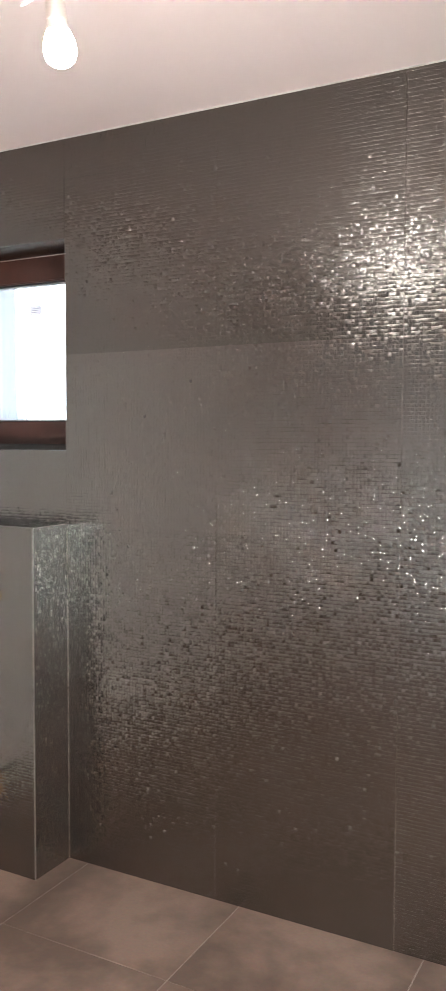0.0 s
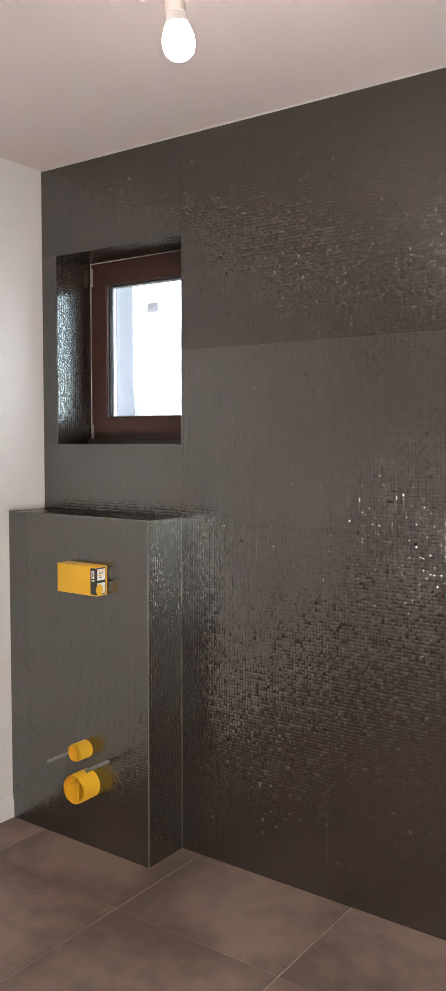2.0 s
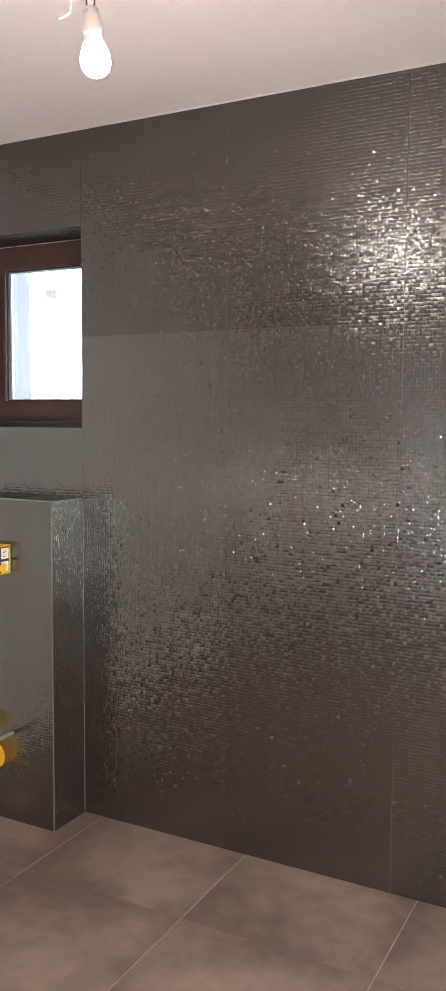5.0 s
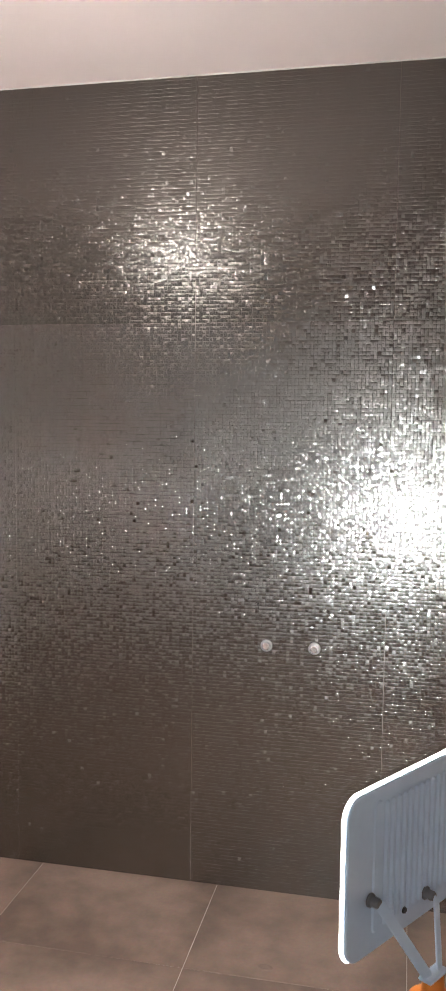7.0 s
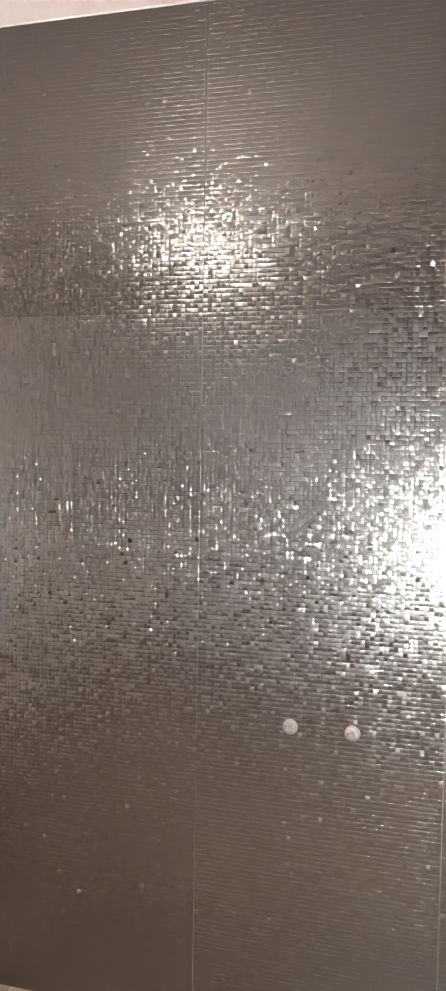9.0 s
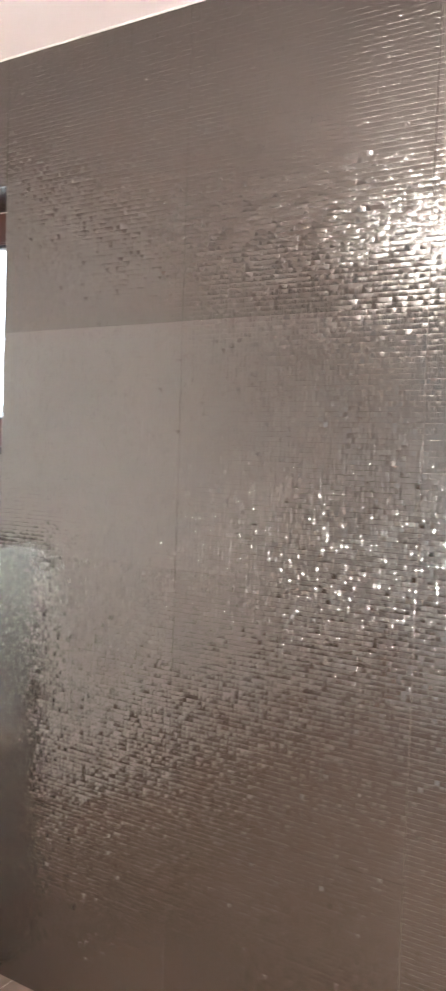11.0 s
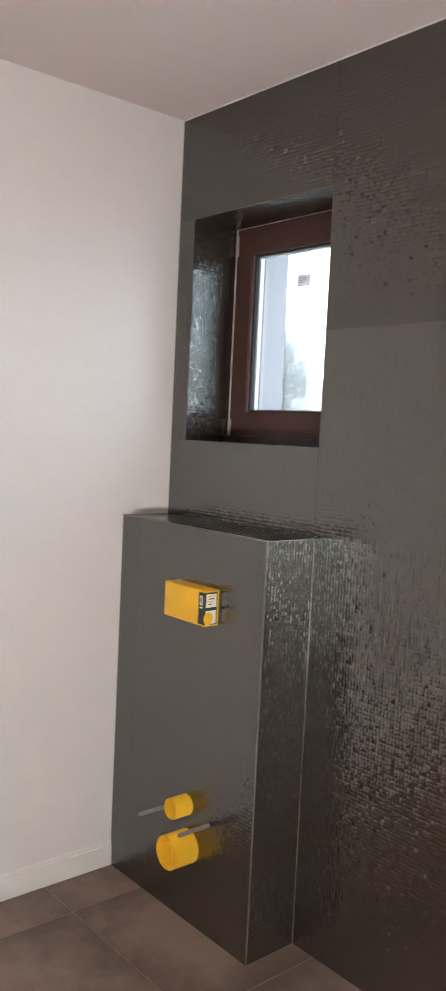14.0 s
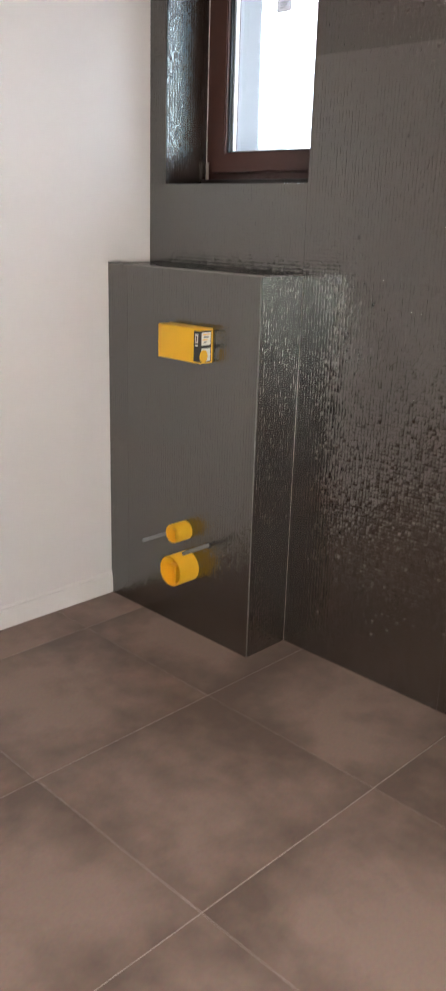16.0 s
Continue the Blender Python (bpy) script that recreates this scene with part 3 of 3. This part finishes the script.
pipe_cap("pipe_end_cap", -1.030, 0.238, 0.052, 0.082, "large bright yellow plastic cap on a waste outlet")


def rod(px, pz, length):
    r = thing("threaded_rod", pose(px, BOX_Y - 0.002, pz, 90, 0, 0), "grey steel threaded fixing rod sticking out of the tiles", "rod", "fixing rods")
    prof = []
    for k in range(int(length / 0.002)):
        prof += [(0.0058, k * 0.002), (0.0066, k * 0.002 + 0.001)]
    part("shank", lathe_bm([(0, 0)] + prof + [(0.0045, length), (0, length)], 14), M_ZINC, r, smooth=True)
    part("washer", lathe_bm([(0.004, 0), (0.011, 0), (0.011, 0.003), (0.004, 0.003)], 20, True), M_BLACK, r, "dark sleeve round the rod")
    return r


rod(-1.120, 0.333, 0.125)
rod(-0.935, 0.338, 0.115)

# ---- hanging bulb ----
pendant = thing("light_bulb_on_wires", Matrix.Translation(BULB_AT), "lit white bulb in a cream holder hanging on two bare wires", "light bulb")
lean = pose(0, 0, 0, 0, -7, 0)
bulb_ob = part("bulb", lathe_bm([(0, -0.034), (0.010, -0.0325), (0.019, -0.028), (0.0265, -0.020), (0.0298, -0.009), (0.0300, 0.001), (0.0285, 0.011), (0.0245, 0.023), (0.0215, 0.030), (0, 0.030)], 28), M_BULB, pendant, "glowing white bulb", smooth=True)
bulb_ob.matrix_basis = lean
part("collar", lathe_bm([(0, 0.030), (0.0216, 0.030), (0.0196, 0.040), (0.0185, 0.050), (0, 0.050)], 28), M_SKIRT, pendant, "white plastic neck", smooth=True).matrix_basis = lean
holder = part("holder", lathe_bm([(0, 0.050), (0.0195, 0.050), (0.0200, 0.056), (0.0180, 0.085), (0.0165, 0.090), (0.0165, 0.100), (0.012, 0.104), (0, 0.104)], 24), M_SOCKET, pendant, "cream porcelain lamp holder", smooth=True)
holder.matrix_basis = lean
part("clip", box_bm(-0.006, 0.006, -0.019, -0.016, 0.088, 0.094, 0.001), M_STEEL, holder, "small metal clip")
top = CEIL_Z - BULB_AT.z
for s in (-1, 1):
    a = lean @ Vector((0.009 * s, 0, 0.10))
    part("wire", tube_bm([a, a + Vector((0.002 * s, 0.002, 0.03)), (0.013 * s - 0.01, 0.004, (top + 0.13) / 2), (0.010 * s - 0.015, 0.0, top + 0.005)], 0.0016, 8), M_WIRE, pendant, "thin dark wire", smooth=True)
hook = thing("ceiling_wire", Matrix.Translation((BULB_AT.x - 0.062, BULB_AT.y - 0.01, CEIL_Z)), "stiff white wire with a bent end hanging from the ceiling", "wire")
hz = BULB_AT.z + 0.095 - CEIL_Z
part("wire", tube_bm([(0.004, 0, 0.005), (0.004, 0, hz * 0.5), (0.008, 0, hz + 0.012), (0.007, 0, hz + 0.004), (0.001, 0, hz), (-0.020, 0, hz - 0.003)], 0.0022, 8), M_SKIRT, hook, "cream insulated wire", smooth=True)

# ---- pipe plugs in the wall ----
for px in (0.691, 0.841):
    plug = thing("pipe_plug", pose(px, WALL_Y - 0.003, 0.801, 90, 0, 0), "round chrome plug closing a water pipe in the tiles", "pipe plug", "pipe plugs")
    part("rosette", lathe_bm([(0.008, 0), (0.0185, 0), (0.0185, 0.002), (0.015, 0.006), (0.008, 0.006)], 24, True), M_STEEL, plug, "dull ring", smooth=True)
    part("cap", lathe_bm([(0, 0.003), (0.0115, 0.003), (0.0115, 0.014), (0.0095, 0.016), (0, 0.016)], 20), M_CHROME, plug, "bright cap", smooth=True)

# ---- work light on its stand ----
FL_AT, FL_YAW, FL_TILT = Vector((1.1226, 0.6516, 1.034)), 57.0, 0.0
FL_W, FL_H = 0.225, 0.180
flood = thing("work_floodlight", Matrix.Translation(FL_AT) @ pose(0, 0, 0, FL_TILT, 0, FL_YAW), "pale grey enamelled LED floodlight, lit, on its bracket", "floodlight")
def shifted(bm, by):
    bmesh.ops.translate(bm, verts=bm.verts[:], vec=by)
    return bm


part("glass", plate_bm(FL_W, FL_H, 0.003, 0.024, 8, 0.0008), M_RIM, flood, "front glass with a bright rim").matrix_basis = pose(0, 0.008, 0)
part("led_board", box_bm(-0.056, 0.104, 0.0112, 0.0124, -0.070, 0.070, 0.0004), M_FLOOD, flood, "glaring white LED board")
body = part("housing", shifted(plate_bm(FL_W - 0.003, FL_H - 0.003, 0.005, 0.023, 8, 0.0015), (0, 0.003, 0)), M_HOUSING, flood, "pale enamelled back", smooth=True)
body.matrix_basis = pose(0, -0.0005, 0)
fin_bm = lambda: shifted(plate_bm(0.0072, FL_H * 0.76, 0.0080, 0.0035, 6, 0.0018), (0, 0.0004, 0))
part("fin", shifted(plate_bm(0.016, FL_H * 0.80, 0.0035, 0.0075, 6, 0.0016), (0, 0.0012, 0)), M_HOUSING, body, "").matrix_basis = pose(-0.060, 0.0, 0.004)
for k in range(12):
    part("fin", fin_bm(), M_HOUSING, body, "").matrix_basis = pose(-0.044 + 0.0112 * k, 0.0, 0.003)
FOOT = Vector((-0.012, -0.040, -0.118))


def bar_bm(a, b, wide, thick):
    """A flat bar with rounded ends from a to b."""
    a, b = Vector(a), Vector(b)
    bm = plate_bm(wide, (b - a).length + wide, thick, wide * 0.45, 5, thick * 0.25)
    z = (b - a).normalized()
    x = Vector((0, -1, 0)).cross(z).normalized()
    m = Matrix((x, z.cross(x), z)).transposed().to_4x4()
    bmesh.ops.transform(bm, verts=bm.verts[:], matrix=Matrix.Translation((a + b) / 2) @ m)
    return bm


for bolt, side in (((-0.074, -0.026), -1), ((0.033, -0.060), 1)):
    part("bolt", lathe_bm([(0, 0), (0.0075, 0), (0.0075, 0.002), (0.0055, 0.0035), (0.0055, 0.010), (0.0045, 0.012), (0, 0.012)], 18), M_ZINC, flood, "steel bolt", smooth=True).matrix_basis = pose(bolt[0], 0.0005, bolt[1], 90, 0, 0)
    part("arm", bar_bm((bolt[0] + 0.004, -0.010, bolt[1] - 0.004), (FOOT.x + 0.012 * side, -0.038, FOOT.z + 0.006), 0.013, 0.0025), M_HOUSING, flood, "flat bracket arm", smooth=True)
part("screw", lathe_bm([(0, 0), (0.004, 0), (0.003, 0.002), (0, 0.002)], 12), M_BLACK, flood, "small screw").matrix_basis = pose(-0.014, -0.0025, -0.060, 90, 0, 0)
part("crossbar", box_bm(FOOT.x - 0.018, FOOT.x + 0.018, FOOT.y - 0.008, FOOT.y + 0.008, FOOT.z, FOOT.z + 0.004, 0.0015), M_HOUSING, flood, "bracket foot")

stand_at = (flood.matrix_basis @ FOOT)
stand = thing("tripod_stand", Matrix.Translation((stand_at.x, stand_at.y, 0)), "orange and black tripod stand carrying the floodlight", "tripod")
sh = stand_at.z
part("head", lathe_bm([(0, sh), (0.011, sh), (0.013, sh - 0.018), (0.026, sh - 0.026), (0.028, sh - 0.034), (0.026, sh - 0.054), (0.020, sh - 0.062), (0, sh - 0.062)], 24), M_ORANGE, stand, "orange plastic head", smooth=True)
part("column", lathe_bm([(0, sh - 0.06), (0.016, sh - 0.06), (0.016, 0.30), (0, 0.30)], 18), M_ORANGE, stand, "orange steel tube", smooth=True)
part("knob", lathe_bm([(0, 0), (0.012, 0), (0.013, 0.010), (0.016, 0.014), (0.016, 0.030), (0.012, 0.034), (0, 0.034)], 20), M_BLACK, stand, "black clamping knob", smooth=True).matrix_basis = pose(-0.034, -0.034, sh - 0.050)
part("collar", lathe_bm([(0, 0.62), (0.026, 0.62), (0.026, 0.56), (0, 0.56)], 18), M_BLACK, stand, "black collar", smooth=True)
for k in range(3):
    a = radians(70 + 120 * k)
    c, s = math.cos(a), math.sin(a)
    leg = part("leg", tube_bm([(0.02 * c, 0.02 * s, 0.60), (0.36 * c, 0.36 * s, 0.012)], 0.010, 10), M_BLACK, stand, "black steel leg", smooth=True)
    part("foot", lathe_bm([(0, 0), (0.016, 0), (0.016, 0.018), (0.010, 0.026), (0, 0.026)], 14), M_BLACK, leg, "rubber foot").matrix_basis = pose(0.365 * c, 0.365 * s, 0)

# ---- dried drop of adhesive ----
drop = thing("adhesive_drop", pose(0.762, 1.958, 0.0005), "small pale dried drop of adhesive on the floor tile", "stain")
part("blob", lathe_bm([(0.014, 0), (0.018, 0.0015), (0.015, 0.003), (0.009, 0.0022), (0, 0.0015), (0, 0)], 20), material("dried_adhesive", (0.17, 0.12, 0.095), 0.6, vary=0.2, scale=60), drop, smooth=True).scale = (1.25, 0.8, 1.0)

# ---- floor tiles ----
FX, FY, FS = -0.061, 1.908, 0.603
ftile = {}


def floor_tile(ax0, ax1, ay0, ay1):
    key = (round(ax1 - ax0, 3), round(ay1 - ay0, 3))
    if key not in ftile:
        bm = box_bm(0, key[0] - 0.0024, 0, key[1] - 0.0016, -0.006, 0, 0.0005, 1)
        me = bpy.data.meshes.new("floor_tile")
        bm.to_mesh(me)
        bm.free()
        me.materials.append(M_FLOOR)
        ftile[key] = me
    ob = new("floor_tile", ftile[key])
    ob.parent = floor
    ob.matrix_basis = pose(ax0 + 0.0012, ay0 + 0.0008, 0)


def cuts(a, b, start, step):
    """Joint lines between a and b on a grid through start."""
    first = math.ceil((a - start) / step + 1e-6)
    out = [a]
    k = first
    while start + k * step < b - 1e-6:
        out.append(start + k * step)
        k += 1
    return out + [b]


fx, fy = cuts(WEST_X, EAST_X, FX, FS), cuts(SOUTH_Y, WALL_Y, FY, FS)
for i in range(len(fx) - 1):
    for j in range(len(fy) - 1):
        floor_tile(fx[i], fx[i + 1], fy[j], fy[j + 1])

# ---- wall tiles ----
for i in range(1, len(COLS_X) - 1):
    for j in range(len(ROWS_Z) - 1):
        # Upper rows: reflectance cut to 0.78 so their reflections look duller.
        relief_tile(COLS_X[i + 1] - COLS_X[i], ROWS_Z[j + 1] - ROWS_Z[j], pose(COLS_X[i], WALL_Y, ROWS_Z[j]), wall_north, turned=i >= 3 and j < 3, gloss_fit=0.78 if j >= 3 else 1.0, joint=0.0004 if i == 1 else 0.0010, calm=0.0 if i > 1 else -0.4 if j < 2 else 0.15)
# round the window
relief_tile(BOX_X - WEST_X, z0 - BOX_Z - 0.002, pose(WEST_X, WALL_Y, BOX_Z + 0.002), wall_north, 0.0004, calm=1.0)
relief_tile(x0 - WEST_X, z1 - z0, pose(WEST_X, WALL_Y, z0), wall_north)
# Same cut reflectance as in the upper rows.
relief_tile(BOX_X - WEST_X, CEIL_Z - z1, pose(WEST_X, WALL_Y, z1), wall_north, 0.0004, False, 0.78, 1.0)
# reveals: west side, head, sill, east side
rd = FRAME_Y - WALL_Y
relief_tile(rd, z1 - z0, pose(x0, WALL_Y, z0, 0, 0, 90), wall_north, turned=True)
relief_tile(rd, z1 - z0, pose(x1, FRAME_Y, z0, 0, 0, -90), wall_north)
relief_tile(x1 - x0, rd, pose(x0, FRAME_Y, z1, 90, 0, 0), wall_north)
relief_tile(x1 - x0, rd, pose(x0, WALL_Y, z0, -90, 0, 0), wall_north)
# boxing: front, side, top
for a, b in ((WEST_X, BOX_X - 0.6), (BOX_X - 0.6, BOX_X)):
    for c, d in ((0.0, 0.609), (0.609, BOX_Z)):
        relief_tile(b - a, d - c, pose(a, BOX_Y, c), boxing, 0.0004, calm=1.0)
# Side face: reflectance raised to 1.45 to paint in stronger corner glints.
relief_tile(WALL_Y - BOX_Y - 0.002, BOX_Z, pose(BOX_X, BOX_Y, 0, 0, 0, 90), boxing, turned=True, gloss_fit=1.45, calm=-1.0)
for a, b in ((WEST_X, BOX_X - 0.6), (BOX_X - 0.6, BOX_X)):
    relief_tile(b - a, WALL_Y - BOX_Y - 0.002, pose(a, BOX_Y, BOX_Z, -90, 0, 0), boxing)
